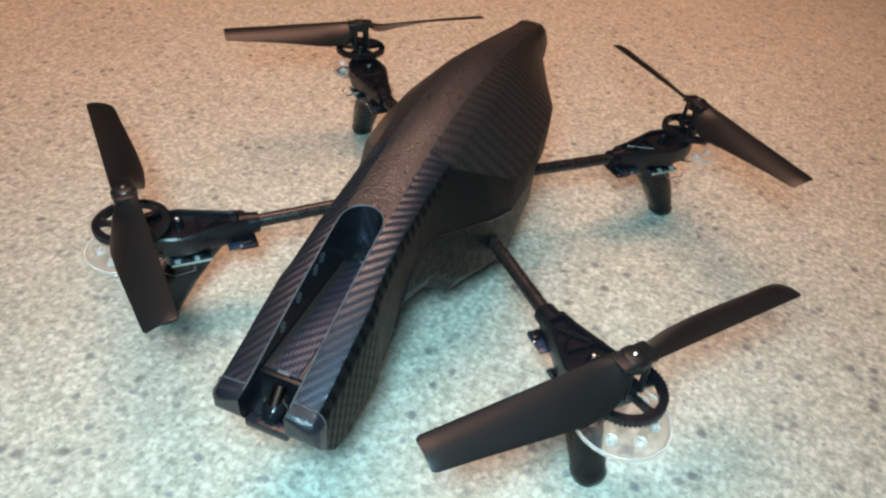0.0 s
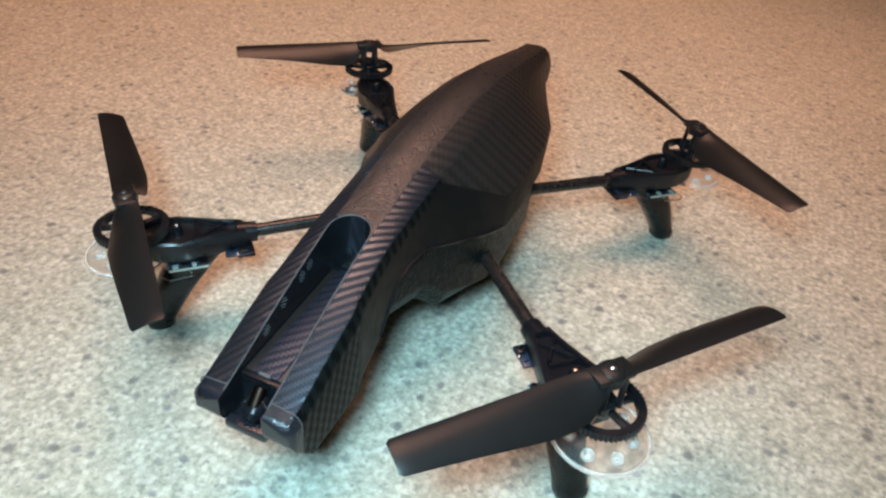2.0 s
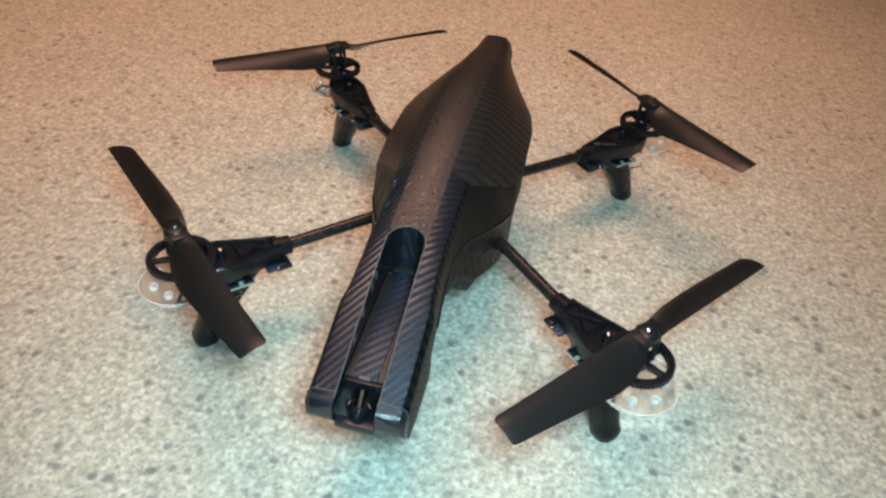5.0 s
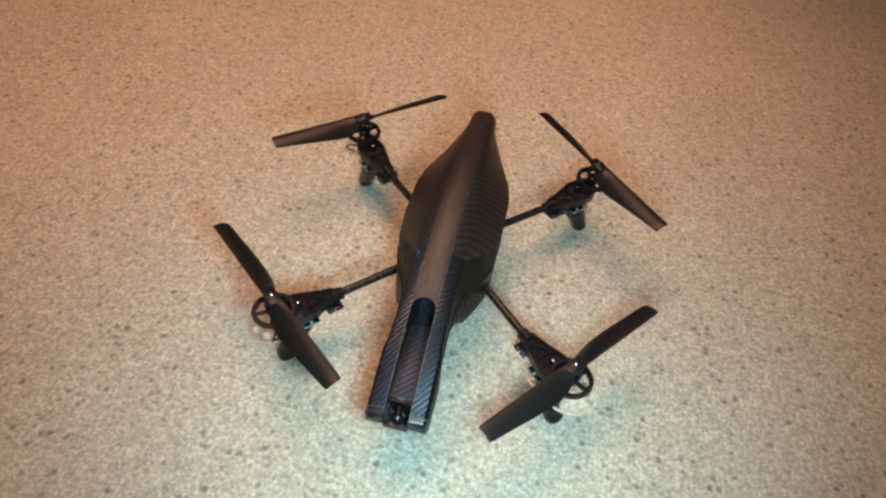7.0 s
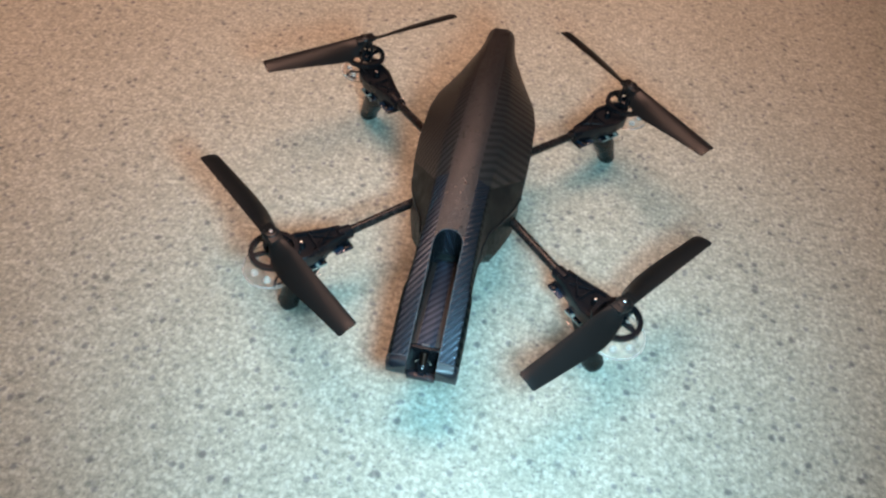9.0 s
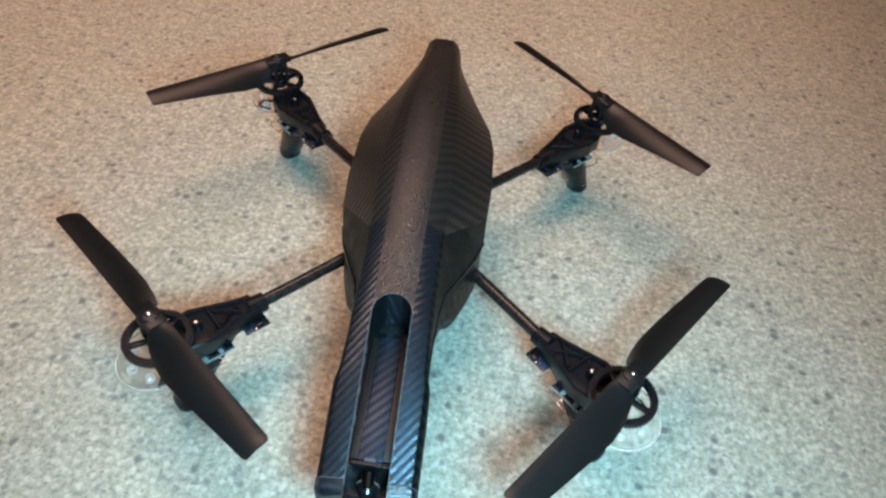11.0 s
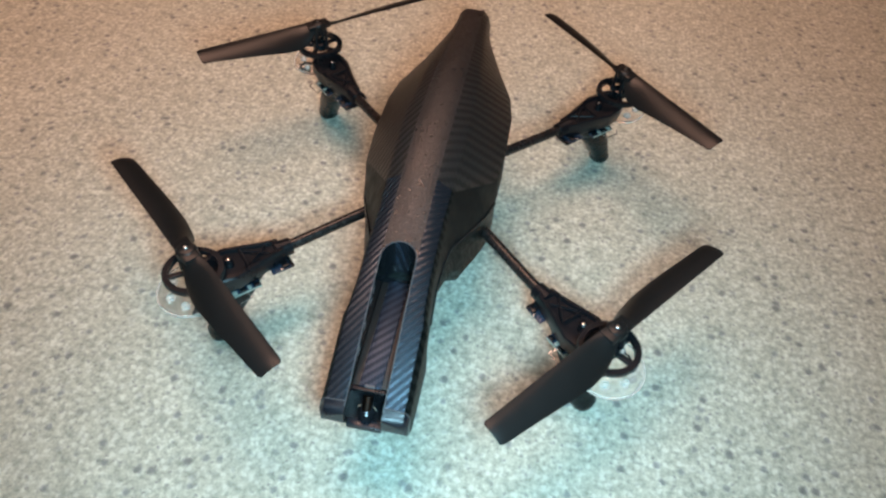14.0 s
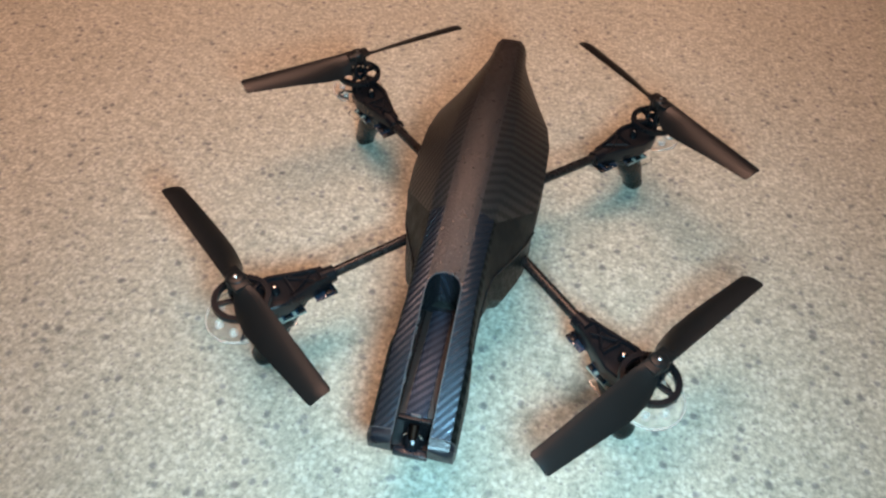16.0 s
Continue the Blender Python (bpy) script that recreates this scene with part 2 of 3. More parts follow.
slab("floor", "cream and grey speckled smooth floor", "floor", (-2.4, -2.4, -0.05), (2.4, 2.4, 0.0), FLOOR)
slab("wall_north", "plain cream painted wall", "wall", (-2.5, 2.4, -0.05), (2.5, 2.5, 2.5), PAINT)
slab("wall_south", "plain cream painted wall", "wall", (-2.5, -2.5, -0.05), (2.5, -2.4, 2.5), PAINT)
slab("wall_east", "plain cream painted wall", "wall", (2.4, -2.4, -0.05), (2.5, 2.4, 2.5), PAINT)
slab("wall_west", "plain cream painted wall", "wall", (-2.5, -2.4, -0.05), (-2.4, 2.4, 2.5), PAINT)
slab("ceiling", "plain white ceiling", "ceiling", (-2.4, -2.4, 2.4), (2.4, 2.4, 2.5), WHITE)


# ---- the quadcopter ----
drone = tagged(new("quadcopter"), "black carbon-look toy quadcopter standing on the speckled floor", "drone")
SPAN = 0.126

# upper shell, station by station from nose to tail: y, ridge height, then half-width and height of four edges
STATIONS = (
    (-0.2012, 0.0728, (0.0105, 0.0728), (0.0212, 0.0718), (0.0239, 0.0690), (0.0239, 0.0615)),
    (-0.1945, 0.0752, (0.0105, 0.0752), (0.0214, 0.0742), (0.0241, 0.0700), (0.0241, 0.0530)),
    (-0.1885, 0.0778, (0.0105, 0.0778), (0.0215, 0.0766), (0.0241, 0.0720), (0.0241, 0.0458)),
    (-0.1800, 0.0815, (0.0105, 0.0815), (0.0215, 0.0802), (0.0241, 0.0750), (0.0241, 0.0455)),
    (-0.1650, 0.0882, (0.0105, 0.0880), (0.0215, 0.0866), (0.0241, 0.0812), (0.0241, 0.0455)),
    (-0.1500, 0.0945, (0.0105, 0.0943), (0.0215, 0.0925), (0.0241, 0.0870), (0.0241, 0.0470)),
    (-0.1440, 0.0969, (0.0105, 0.0967), (0.0205, 0.0948), (0.0225, 0.0895), (0.0225, 0.0500)),
    (-0.1260, 0.1038, (0.0105, 0.1035), (0.0198, 0.1008), (0.0214, 0.0950), (0.0214, 0.0580)),
    (-0.1200, 0.1060, (0.0105, 0.1056), (0.0197, 0.1026), (0.0213, 0.0972), (0.0213, 0.0665)),
    (-0.1120, 0.1080, (0.0105, 0.1075), (0.0196, 0.1044), (0.0215, 0.0990), (0.0220, 0.0800)),
    (-0.1000, 0.1105, (0.0105, 0.1100), (0.0195, 0.1064), (0.0214, 0.1012), (0.0228, 0.0838)),
    (-0.0870, 0.1138, (0.0105, 0.1133), (0.0195, 0.1086), (0.0212, 0.1042), (0.0252, 0.0855)),
    (-0.0640, 0.1194, (0.0105, 0.1188), (0.0200, 0.1122), (0.0212, 0.1104), (0.0342, 0.0795)),
    (-0.0450, 0.1226, (0.0107, 0.1220), (0.0208, 0.1156), (0.0325, 0.0998), (0.0408, 0.0740)),
    (-0.0260, 0.1248, (0.0109, 0.1241), (0.0212, 0.1180), (0.0441, 0.0892), (0.0450, 0.0692)),
    (0.0000, 0.1265, (0.0110, 0.1258), (0.0212, 0.1195), (0.0463, 0.0905), (0.0462, 0.0690)),
    (0.0400, 0.1258, (0.0105, 0.1250), (0.0196, 0.1190), (0.0458, 0.0925), (0.0448, 0.0720)),
    (0.0600, 0.1238, (0.0100, 0.1230), (0.0184, 0.1168), (0.0422, 0.0935), (0.0410, 0.0740)),
    (0.0900, 0.1190, (0.0090, 0.1183), (0.0160, 0.1125), (0.0300, 0.0950), (0.0295, 0.0780)),
    (0.1200, 0.1142, (0.0080, 0.1137), (0.0130, 0.1085), (0.0185, 0.0980), (0.0185, 0.0830)),
    (0.1340, 0.1122, (0.0076, 0.1117), (0.0119, 0.1070), (0.0148, 0.0985), (0.0146, 0.0860)),
    (0.1480, 0.1110, (0.0072, 0.1105), (0.0114, 0.1065), (0.0138, 0.0990), (0.0134, 0.0885)),
    (0.1520, 0.1085, (0.0060, 0.1082), (0.0101, 0.1050), (0.0118, 0.0990), (0.0116, 0.0910)),
)


def half_to_ring(y, ridge, *edges):
    """A full section from one side's edges, with the belly closed by one straight line."""
    side = [(x, y, z) for x, z in edges]
    return [(0, y, ridge), *side, *[(-x, yy, z) for x, yy, z in side[::-1]]]


def shell_top(y):
    """Ridge height at y."""
    return float(np.interp(y, [s[0] for s in STATIONS], [s[1] for s in STATIONS]))


def build_shell():
    bm = bmesh.new()
    rings = [half_to_ring(st[0], st[1] + (0.0014 if -0.07 < st[0] < 0.13 else 0.0), *st[2:]) for st in STATIONS]
    rows = loft(bm, rings)
    bm.faces.ensure_lookup_table()
    for k, y in enumerate([st[0] for st in STATIONS[:-1]]):
        for i in range(9):
            f = bm.faces[k * 9 + i]
            if y < -0.195:
                f.material_index = 6
            elif i in (0, 8) and y > -0.121:
                f.material_index = 1
            elif i in (1, 7) and y > -0.065:
                f.material_index = 2
            # side faces of the nose take the twill with painted shade
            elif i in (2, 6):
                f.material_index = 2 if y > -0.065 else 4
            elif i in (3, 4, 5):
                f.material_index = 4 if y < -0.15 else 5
    bm.faces[-2].material_index, bm.faces[-1].material_index = 6, 2
    keep = [e for a, b in zip(rows, rows[1:]) for i in (2, 3, 6, 7) for e in a[i].link_edges if e.other_vert(a[i]) is b[i] and (i in (2, 7) or a[i].co.y > -0.046 or a[i].co.y < -0.11)]
    front = [e for i in range(len(rows[0])) for e in rows[0][i].link_edges if e.other_vert(rows[0][i]) is rows[0][(i + 1) % len(rows[0])]]
    keep += [e for row in (rows[-1],) for i in range(len(row)) for e in row[i].link_edges if e.other_vert(row[i]) is row[(i + 1) % len(row)]]
    bmesh.ops.bevel(bm, geom=list(set(front)), offset=0.0036, segments=6, affect="EDGES", profile=0.5, clamp_overlap=True, material=-1)
    keep = [e for e in set(keep) if e.is_valid]
    bmesh.ops.bevel(bm, geom=keep, offset=0.0010, segments=2, affect="EDGES", profile=0.5, clamp_overlap=True, material=-1)
    shell = part("upper_shell", bm, (CARBON, FOAM, CARBON_WIDE, GLOSSY, CARBON_SHADED, SIDE, NOSE), drone, "black foam shell with carbon weave print", angle=24)
    slot, pocket = bmesh.new(), bmesh.new()
    outline = [(-0.0101, -0.23), (0.0101, -0.23)] + [(0.0101 * math.cos(a), -0.1188 + 0.0101 * math.sin(a)) for a in np.linspace(0, math.pi, 17)]
    loft(slot, [[(x, y, 0.0735 + (y + 0.186) * 0.08) for x, y in outline], [(x, y, 0.15) for x, y in outline]])
    block(pocket, -0.0100, -0.2150, 0.0575, 0.0100, -0.1865, 0.1)
    cut(shell, (slot, pocket))
    for f in shell.data.polygons:
        c = f.center
        if abs(c.x) < 0.01025 and c.y < -0.1095 and c.z < shell_top(c.y) - 0.0004 and c.y > -0.1985 and c.z > 0.052:
            f.material_index = 3
    return shell


shell = build_shell()


def build_slot_parts():
    # worn edge round the slot; the pale colour also paints its highlight
    path = [(0.0103, y, shell_top(y) + 0.0001) for y in np.linspace(-0.197, -0.1188, 16)]
    path += [(0.0103 * math.cos(a), -0.1188 + 0.0103 * math.sin(a), shell_top(-0.1188 + 0.0103 * math.sin(a)) + 0.0001) for a in np.linspace(0.2, math.pi - 0.2, 11)]
    path += [(-x, y, z) for x, y, z in path[15::-1]]
    bm = bmesh.new()
    tube(bm, path, 0.00034)
    part("slot_rim", bm, RIM, drone, "worn edge round the slot, its highlight painted pale")
    # carbon cover in the slot, with a clip at its front
    bm = bmesh.new()
    lean = pose(0, -0.150, 0.0772, math.degrees(math.atan(0.08)))
    block(bm, -0.0060, -0.0345, 0, 0.0060, 0.034, 0.0016, 0.0005)
    bm.transform(lean)
    cover = part("battery_cover", bm, CARBON_DULL, drone, "flat carbon weave cover in the slot")
    bm = bmesh.new()
    block(bm, -0.0098, -0.0340, -0.0006, 0.0098, 0.033, 0.0008, 0.0003)
    bm.transform(lean)
    part("cover_margin", bm, MARGIN, cover, "plain dark brown margin")
    bm = bmesh.new()
    block(bm, -0.0028, -0.0350, 0.0009, 0.0028, -0.0332, 0.0019, 0.0003)
    bm.transform(lean)
    part("clip", bm, RIM, cover, "small grey clip")
    bm = bmesh.new()
    block(bm, -0.0098, -0.0368, -0.0012, 0.0098, -0.0345, 0.0010, 0.0004)
    bm.transform(lean)
    part("cover_bar", bm, BLACK, cover)
    # camera in the nose
    bm = bmesh.new()
    rod(bm, (0, -0.1945, 0.0622), (0, -0.1868, 0.0660), 0.0046, n=20)
    rod(bm, (0, -0.1968, 0.0612), (0, -0.1945, 0.0622), 0.0032, 0.0040, n=20)
    lens = part("nose_camera", bm, GLOSSY, drone, "small black camera in the nose")
    bm = bmesh.new()
    tube(bm, [(0.0055 * math.cos(a), -0.1915 + 0.001 * math.sin(a), 0.0636 + 0.0050 * math.sin(a)) for a in np.linspace(0.1, math.pi - 0.1, 12)], 0.0005)
    part("ring", bm, STEEL, lens, "bright ring round the lens")
    bm = bmesh.new()
    rod(bm, (0, -0.1925, 0.0655), (0, -0.1868, 0.0716), 0.0029, 0.0027, n=16)
    part("barrel", bm, COPPER, lens, "bronze-tinted barrel")
    bm = bmesh.new()
    block(bm, -0.0099, -0.2000, 0.0560, 0.0099, -0.1950, 0.0605, 0.0012)
    part("nose_lip", bm, NOSE, drone, "glossy lip below the camera")
    # worn line behind the rolled front of each prong
    for side in (-1, 1):
        bm = bmesh.new()
        tube(bm, [(side * x, -0.1945, z) for x, z in ((0.0106, 0.0753), (0.0160, 0.0749), (0.0208, 0.0744), (0.0226, 0.0734), (0.0238, 0.0712), (0.0242, 0.0680), (0.0242, 0.0610))], 0.0003)
        part("cap_line", bm, RIM, drone, "worn line round the nose cap")
    # printed dot clusters on the slot's walls
    for side in (-1, 1):
        for y, z in ((-0.1905, 0.0665), (-0.168, 0.0825), (-0.155, 0.0880), (-0.141, 0.0925), (-0.135, 0.0950)):
            bm = bmesh.new()
            for k in range(12):
                a, r = k * math.tau / 8, 0.0019 if k < 8 else 0.0008
                a = a if k < 8 else k * math.tau / 4 + 0.4
                cy, cz = y + r * math.cos(a), z + r * math.sin(a) * 1.2
                rod(bm, (side * 0.01015, cy, cz), (side * 0.01005, cy, cz), 0.00038, n=8)
            part("vent_dots", bm, GREY, drone, "cluster of small grey dots")


build_slot_parts()


def build_edge_lines():
    """Thin pale raised lines, added as edge highlights along both sides of the middle strip."""
    for side in (-1, 1):
        bm = bmesh.new()
        tube(bm, [(side * st[2][0], st[0], st[2][1] + 0.0001) for st in STATIONS[10:20]], 0.00018)
        part("edge_glint_line", bm, EDGE_GLINT, drone, "thin pale line added as an edge highlight beside the middle strip")
    # rounded lip where the shell's lower edge meets the underbody
    for side in (-1, 1):
        bm = bmesh.new()
        tube(bm, [(side * (st[5][0] - 0.0001), st[0], st[5][1] + 0.0004) for st in STATIONS[7:15]], 0.0009, 8)
        part("lip", bm, GLOSSY, drone, "glossy rounded lip")


build_edge_lines()

BELLY = (
    (-0.1210, (0.0180, 0.0640), (0.0180, 0.0610), (0.0160, 0.0585)),
    (-0.1110, (0.0198, 0.0815), (0.0205, 0.0660), (0.0175, 0.0575)),
    (-0.0880, (0.0232, 0.0875), (0.0262, 0.0650), (0.0205, 0.0530)),
    (-0.0760, (0.0285, 0.0845), (0.0335, 0.0540), (0.0285, 0.0425)),
    (-0.0550, (0.0365, 0.0790), (0.0392, 0.0460), (0.0310, 0.0365)),
    (-0.0400, (0.0412, 0.0745), (0.0428, 0.0415), (0.0325, 0.0335)),
    (-0.0180, (0.0442, 0.0720), (0.0447, 0.0400), (0.0330, 0.0325)),
    (0.0300, (0.0440, 0.0740), (0.0430, 0.0420), (0.0300, 0.0345)),
    (0.0700, (0.0365, 0.0780), (0.0310, 0.0490), (0.0200, 0.0370)),
    (0.1150, (0.0190, 0.0870), (0.0165, 0.0640), (0.0100, 0.0560)),
)


def build_belly():
    bm = bmesh.new()
    rows = loft(bm, [[(x, y, z) for x, z in edges] + [(-x, y, z) for x, z in edges[::-1]] for y, *edges in BELLY])
    edges = [e for a, b in zip(rows, rows[1:]) for i in (1, 2, 3, 4) for e in a[i].link_edges if e.other_vert(a[i]) is b[i]]
    bmesh.ops.bevel(bm, geom=edges, offset=0.0014, segments=2, affect="EDGES", profile=0.5, material=-1)
    part("lower_body", bm, SHELL, drone, "dark grey-green foam underbody", angle=24)


build_belly()


def blade_section(r, chord, pitch, thick, hand, lead=0.0):
    """Points round a cambered blade at radius r; the straight front edge runs along the arm's line."""
    pts = []
    for k in range(12):
        a = k * math.tau / 12
        u = 0.5 - 0.5 * math.cos(a)
        w = math.sin(a) * thick * (1.0 - 0.5 * u) + 0.07 * chord * math.sin(math.pi * u)
        c, s = math.cos(pitch), math.sin(pitch)
        along = u * chord + lead
        pts.append((r, -hand * (along * c + w * s - 0.0055), w * c - along * s))
    return pts


def build_propeller(m, hand, reach):
    bm = bmesh.new()
    turned(bm, ((0.0058, -0.0070), (0.0062, -0.0050), (0.0062, -0.0022), (0.0050, -0.0006), (0.0034, 0.0)), 20)
    block(bm, -0.0095, -0.0052, -0.0048, 0.0095, 0.0052, -0.0012, 0.0010)
    prop = part("propeller", bm, SATIN, drone, "satin black two-blade propeller", m)
    for way in (1, -1):
        bm = bmesh.new()
        rings = []
        for r, chord, pitch, thick in ((0.005, 0.0112, 18, 0.0020), (0.009, 0.0150, 27, 0.0018), (0.013, 0.0182, 34, 0.0016), (0.018, 0.0204, 36, 0.0013), (0.024, 0.0212, 34, 0.0011), (0.033, 0.0214, 30, 0.0010), (0.048, 0.0198, 25, 0.0009), (0.064, 0.0180, 21, 0.0008), (0.080, 0.0163, 18, 0.0007), (0.092, 0.0152, 15, 0.0006), (0.0975, 0.0146, 15, 0.0006), (0.0992, 0.0122, 15, 0.0004)):
            rings.append([(x, y, z - 0.0022) for x, y, z in blade_section(r * reach, chord, radians(pitch), thick, hand, 0.0012 if r > 0.098 else 0.0)])
        loft(bm, rings)
        part("blade", bm, SATIN, prop, m=pose(0, 0, 0, 0, 0, 0 if way > 0 else 180), angle=50)
    bm = bmesh.new()
    turned(bm, ((0.0016, -0.0004), (0.0016, 0.0002), (0.0011, 0.0007), (0.0004, 0.0008)), 12)
    part("screw", bm, STEEL, prop, "small bright screw")
    for a in (45, 135, 225, 315):
        bm = bmesh.new()
        x, y = 0.0058 * math.cos(radians(a)), 0.0058 * math.sin(radians(a))
        rod(bm, (x, y, -0.0030), (x * 1.15, y * 1.15, -0.0205), 0.0014, n=8)
        part("post", bm, BLACK, prop)


def build_gear(m):
    bm = bmesh.new()
    teeth, rows = 56, []
    rim = []
    for k in range(teeth * 4):
        r = 0.0186 if k % 4 < 2 else 0.0178
        rim.append((r, k * math.tau / (teeth * 4)))
    inner = 0.0148
    rows = [[(r * math.cos(a), r * math.sin(a), z) for r, a in rim] if outer else [(inner * math.cos(a), inner * math.sin(a), z) for _, a in rim] for outer, z in ((1, -0.0019), (1, 0.0019), (0, 0.0019), (0, -0.0019), (1, -0.0019))]
    loft(bm, rows, caps=False)
    bmesh.ops.remove_doubles(bm, verts=bm.verts, dist=1e-6)
    gear = part("gear_wheel", bm, BLACK, drone, "black toothed gear wheel with open spokes", m)
    bm = bmesh.new()
    turned(bm, ((0.0058, -0.0030), (0.0062, -0.0020), (0.0062, 0.0030), (0.0048, 0.0040), (0.0022, 0.0042)), 20)
    part("gear_hub", bm, GLOSSY, gear)
    for k in range(5):
        bm = bmesh.new()
        block(bm, 0.0055, -0.0015, -0.0013, 0.0153, 0.0015, 0.0013, 0.0003)
        bm.transform(pose(0, 0, 0, 0, 0, 72 * k))
        part("spoke", bm, BLACK, gear)


def build_bracket(m):
    outline = ((-0.0565, -0.0058), (-0.046, -0.0076), (-0.022, -0.0142), (-0.010, -0.0128), (-0.001, -0.0078), (-0.001, 0.0078), (-0.010, 0.0128), (-0.022, 0.0142), (-0.046, 0.0076), (-0.0565, 0.0058))
    centre = Vector((-0.028, 0))

    def ring(scale, z):
        out = []
        for x, y in outline:
            rise = 0.004 * (x + 0.0565) / 0.0565
            out.append((centre.x + (x - centre.x) * scale[0], y * scale[1], z + rise))
        return out
    bm = bmesh.new()
    loft(bm, [ring((0.97, 0.9), 0.0535), ring((1.0, 1.0), 0.0555), ring((1.0, 1.0), 0.0650), ring((0.97, 0.94), 0.0660), ring((0.84, 0.74), 0.0661), ring((0.83, 0.70), 0.0636)], caps=True)
    bracket = part("motor_bracket", bm, BLACK, drone, "black lattice motor bracket", m)
    for a, b in (((-0.047, -0.0036), (-0.033, 0.0066)), ((-0.047, 0.0036), (-0.033, -0.0066)), ((-0.031, -0.0078), (-0.031, 0.0078)), ((-0.050, -0.0050), (-0.024, -0.0112)), ((-0.050, 0.0050), (-0.024, 0.0112))):
        bm = bmesh.new()
        p, q = Vector((*a, 0.0655 + 0.004 * (a[0] + 0.0565) / 0.0565)), Vector((*b, 0.0655 + 0.004 * (b[0] + 0.0565) / 0.0565))
        rod(bm, p, q, 0.0009, n=6)
        part("strut", bm, BLACK, bracket)
    bm = bmesh.new()
    rod(bm, (-0.0625, 0, 0.0605), (-0.052, 0, 0.0610), 0.0058, 0.0062, n=16)
    part("collar", bm, BLACK, bracket, "round collar on the arm tube")
    bm = bmesh.new()
    turned(bm, ((0.0072, 0.0415), (0.0078, 0.0425), (0.0078, 0.0640), (0.0066, 0.0655), (0.0030, 0.0658), (0.0030, 0.0672), (0.0022, 0.0715)), 20, (-0.0215, 0))
    part("motor", bm, GLOSSY, bracket, "small round black motor")
    bm = bmesh.new()
    turned(bm, ((0.0012, 0.0714), (0.0012, 0.0722), (0.0005, 0.0724)), 10, (-0.0215, 0))
    part("pinion", bm, STEEL, bracket, "tiny bright pinion")
    # board with its plug under the arm's end
    bm = bmesh.new()
    block(bm, -0.0570, -0.0115, 0.0530, -0.0440, 0.0115, 0.0542, 0.0002)
    board = part("circuit_board", bm, BOARD, drone, "small dark circuit board under the bracket", m)
    for x0, y0, x1, y1, z1, mat in ((-0.0562, -0.0108, -0.0520, -0.0068, 0.0562, GLOSSY), (-0.0505, -0.0108, -0.0470, -0.0075, 0.0555, BOARD), (-0.0562, 0.0070, -0.0515, 0.0108, 0.0562, GLOSSY), (-0.0500, 0.0078, -0.0465, 0.0108, 0.0550, BOARD), (-0.0515, -0.0118, -0.0500, -0.0105, 0.0556, STEEL), (-0.0512, 0.0105, -0.0497, 0.0118, 0.0556, STEEL)):
        bm = bmesh.new()
        block(bm, x0, y0, 0.0541, x1, y1, z1, 0.0003)
        part("chip", bm, mat, board)
    bm = bmesh.new()
    block(bm, -0.0600, -0.0100, 0.0505, -0.0500, 0.0100, 0.0531, 0.0008)
    part("plug", bm, BLACK, board)
    bm = bmesh.new()
    block(bm, -0.0350, -0.0138, 0.0512, -0.0140, 0.0138, 0.0524, 0.0002)
    driver = part("motor_board", bm, BOARD, drone, "dark motor board with pale edges below the bracket", m)
    for side in (-1, 1):
        for x0, x1, z1, mat in ((-0.0345, -0.0300, 0.0536, GLOSSY), (-0.0285, -0.0262, 0.0532, PALE), (-0.0250, -0.0205, 0.0540, GLOSSY), (-0.0190, -0.0160, 0.0531, PALE)):
            bm = bmesh.new()
            block(bm, x0, side * 0.0104, 0.0522, x1, side * 0.0134, z1, 0.0002)
            part("component", bm, mat, driver)
        bm = bmesh.new()
        block(bm, -0.0348, side * 0.0137, 0.0511, -0.0142, side * 0.0141, 0.0523)
        part("board_edge", bm, PALE, driver, "pale board edge")
    # bent wires that hold the cover, one on each side
    for side in (-1, 1):
        bm = bmesh.new()
        tube(bm, [(-0.024, side * 0.012, 0.0520), (-0.026, side * 0.0185, 0.0505), (-0.014, side * 0.0195, 0.0500), (-0.010, side * 0.0150, 0.0498)], 0.00042)
        part("wire", bm, STEEL, board, "thin bright bent wire")


def build_leg(m):
    bm = bmesh.new()
    rings = []
    for z, c, rx, ry in ((0.0520, -0.0300, 0.0160, 0.0086), (0.0470, -0.0278, 0.0152, 0.0094), (0.0420, -0.0248, 0.0134, 0.0098), (0.0402, -0.0240, 0.0120, 0.0088), (0.0380, -0.0226, 0.0126, 0.0098), (0.0280, -0.0160, 0.0112, 0.0096), (0.0160, -0.0098, 0.0092, 0.0088), (0.0085, -0.0060, 0.0080, 0.0082), (0.0062, -0.0046, 0.0082, 0.0085), (0.0022, -0.0042, 0.0076, 0.0080), (0.0, -0.0040, 0.0052, 0.0054)):
        rings.append([(c + rx * math.copysign(abs(math.cos(a)) ** 0.8, math.cos(a)), ry * math.copysign(abs(math.sin(a)) ** 0.8, math.sin(a)), z) for a in np.linspace(0, math.tau, 20, endpoint=False)])
    loft(bm, rings)
    part("leg", bm, RUBBER, drone, "tapered black rubber landing leg", m, 60)


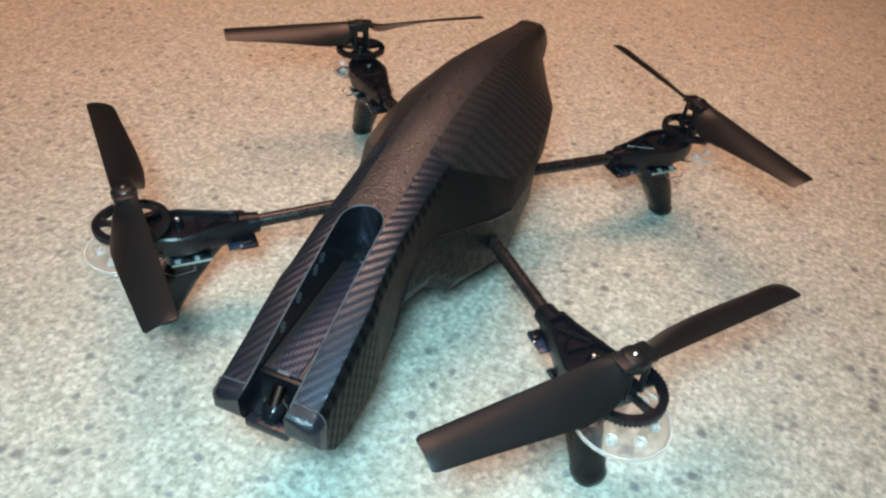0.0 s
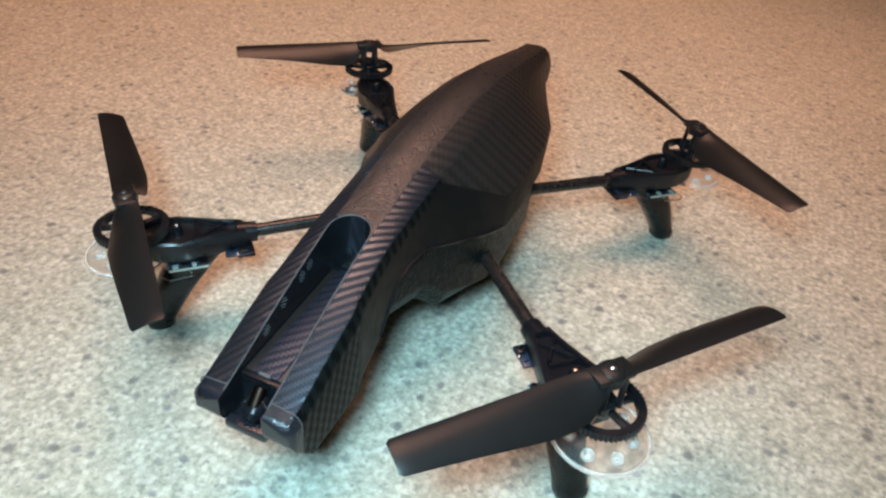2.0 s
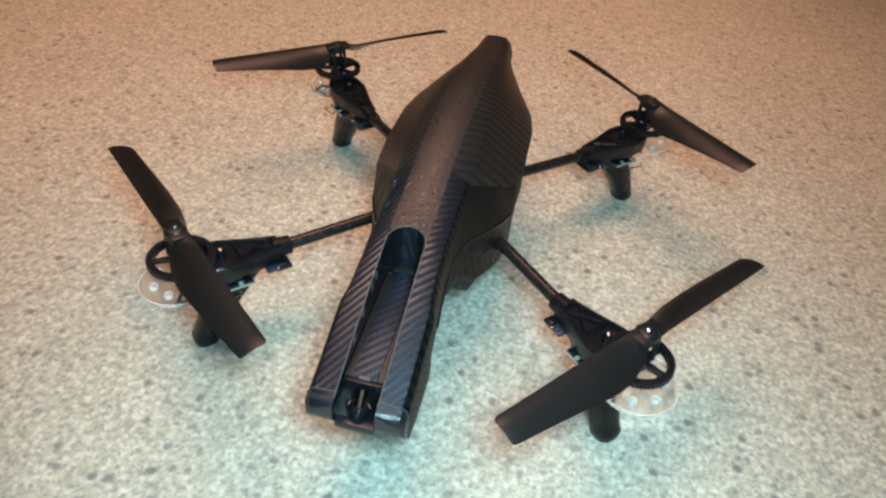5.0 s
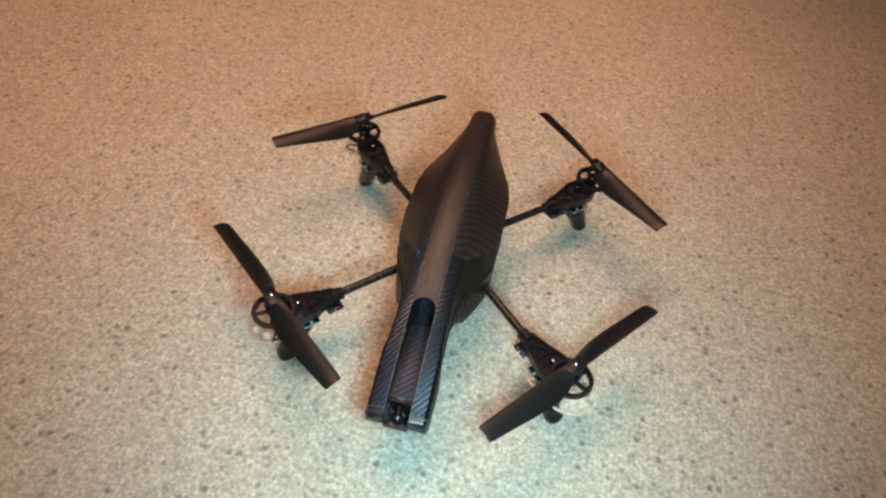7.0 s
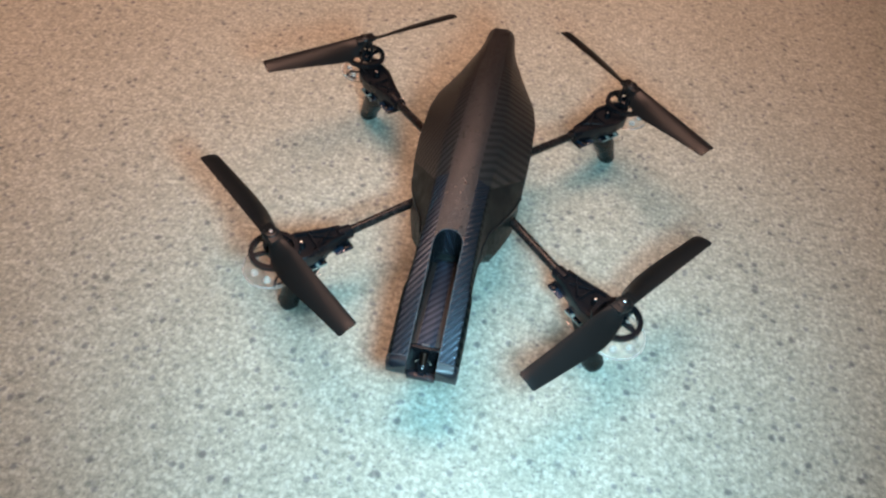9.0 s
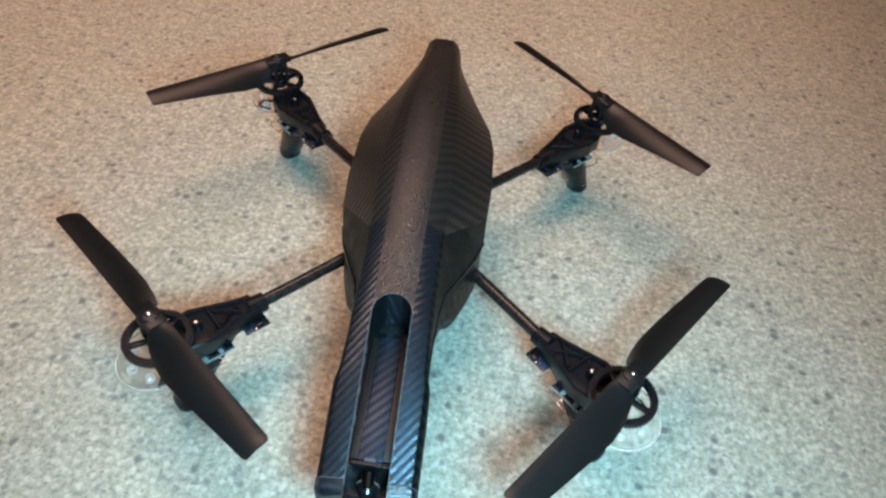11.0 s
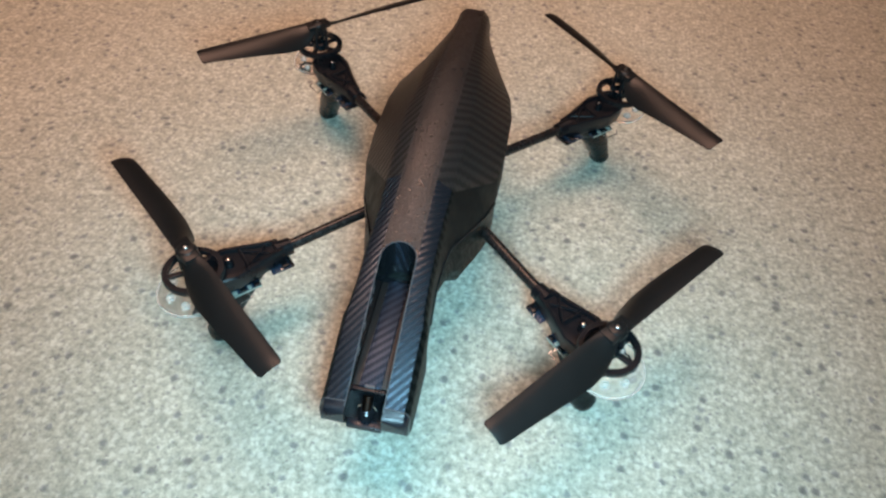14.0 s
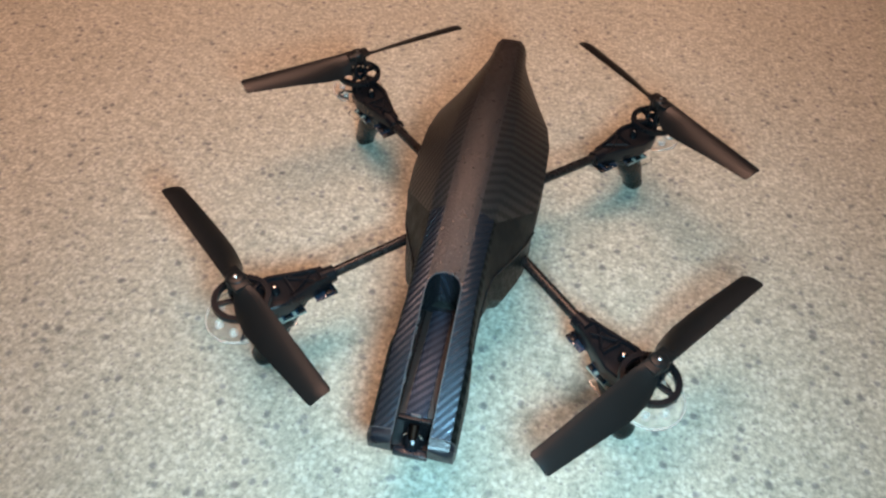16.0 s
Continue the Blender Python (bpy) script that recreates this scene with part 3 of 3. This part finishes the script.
def build_cover(m):
    off = 0.0040
    bm = bmesh.new()
    turned(bm, ((0.0208, 0.0534), (0.0212, 0.0530), (0.0208, 0.0526), (0.0190, 0.0525), (0.0120, 0.0524), (0.0030, 0.0524)), 40, (off, 0))
    cover = part("clear_disc", bm, CLEAR, drone, "round clear plastic disc below the gear", m, 50)
    cover.visible_shadow = False
    bm = bmesh.new()
    loft(bm, [[(off + (0.0212 + dr) * math.cos(a), (0.0212 + dr) * math.sin(a), 0.0535 + dz) for dr, dz in ((-0.0005, -0.0008), (0.0005, -0.0008), (0.0006, 0.0), (0.0004, 0.0008), (-0.0004, 0.0008), (-0.0006, 0.0))] for a in np.linspace(-2.1, 2.1, 48)])
    rim = part("rim", bm, CLEAR_EDGE, cover, "thick clear edge")
    rim.visible_shadow = False
    for k in range(5):
        a = radians(-104 + 52 * k)
        bm = bmesh.new()
        x, y = off + 0.0138 * math.cos(a), 0.0138 * math.sin(a)
        loft(bm, [[(x + r * math.cos(j * math.tau / 14), y + r * math.sin(j * math.tau / 14), z) for j in range(14)] for r, z in ((0.0030, 0.0532), (0.0027, 0.0552), (0.0021, 0.0556), (0.0014, 0.0553), (0.0012, 0.0534))])
        knob = part("knob", bm, CLEAR_EDGE, cover)
        knob.visible_shadow = False
    bm = bmesh.new()
    tube(bm, [(-0.004, 0.0070, 0.0570), (0.006, 0.0130, 0.0545), (0.010, 0.0150, 0.0490)], 0.0010)
    tube(bm, [(-0.004, 0.0130, 0.0520), (0.004, 0.0170, 0.0515), (0.0105, 0.0150, 0.0510)], 0.0008)
    part("hook", bm, BLACK, cover, "black bent hook")


def build_arm(turn):
    bm = bmesh.new()
    rod(bm, (0.030, 0, 0.0578), (0.123, 0, 0.0556), 0.0038, n=20)
    part("arm", bm, TUBE, drone, "slim dark carbon tube", pose(0, 0, 0, 0, 0, turn))


for sx, sy, turn, prop_turn, hand, hub, reach in ((-1, -1, 225, -40, 1, 0.0905, 1.01), (1, -1, 315, 231.5, -1, 0.0898, 0.975), (-1, 1, 135, 221.5, -1, 0.0930, 1.005), (1, 1, 45, -47, 1, 0.0908, 1.0)):
    corner = pose(sx * SPAN, sy * SPAN, 0, 0, 0, turn)
    build_arm(turn)
    build_bracket(pose(sx * SPAN, sy * SPAN, -0.0052, 0, 0, turn))
    build_leg(corner)
    build_cover(corner)
    build_gear(pose(sx * SPAN, sy * SPAN, hub - 0.0218, 0, 0, turn + 13 * sx))
    build_propeller(pose(sx * SPAN, sy * SPAN, hub, 0, 0, prop_turn), hand, reach)
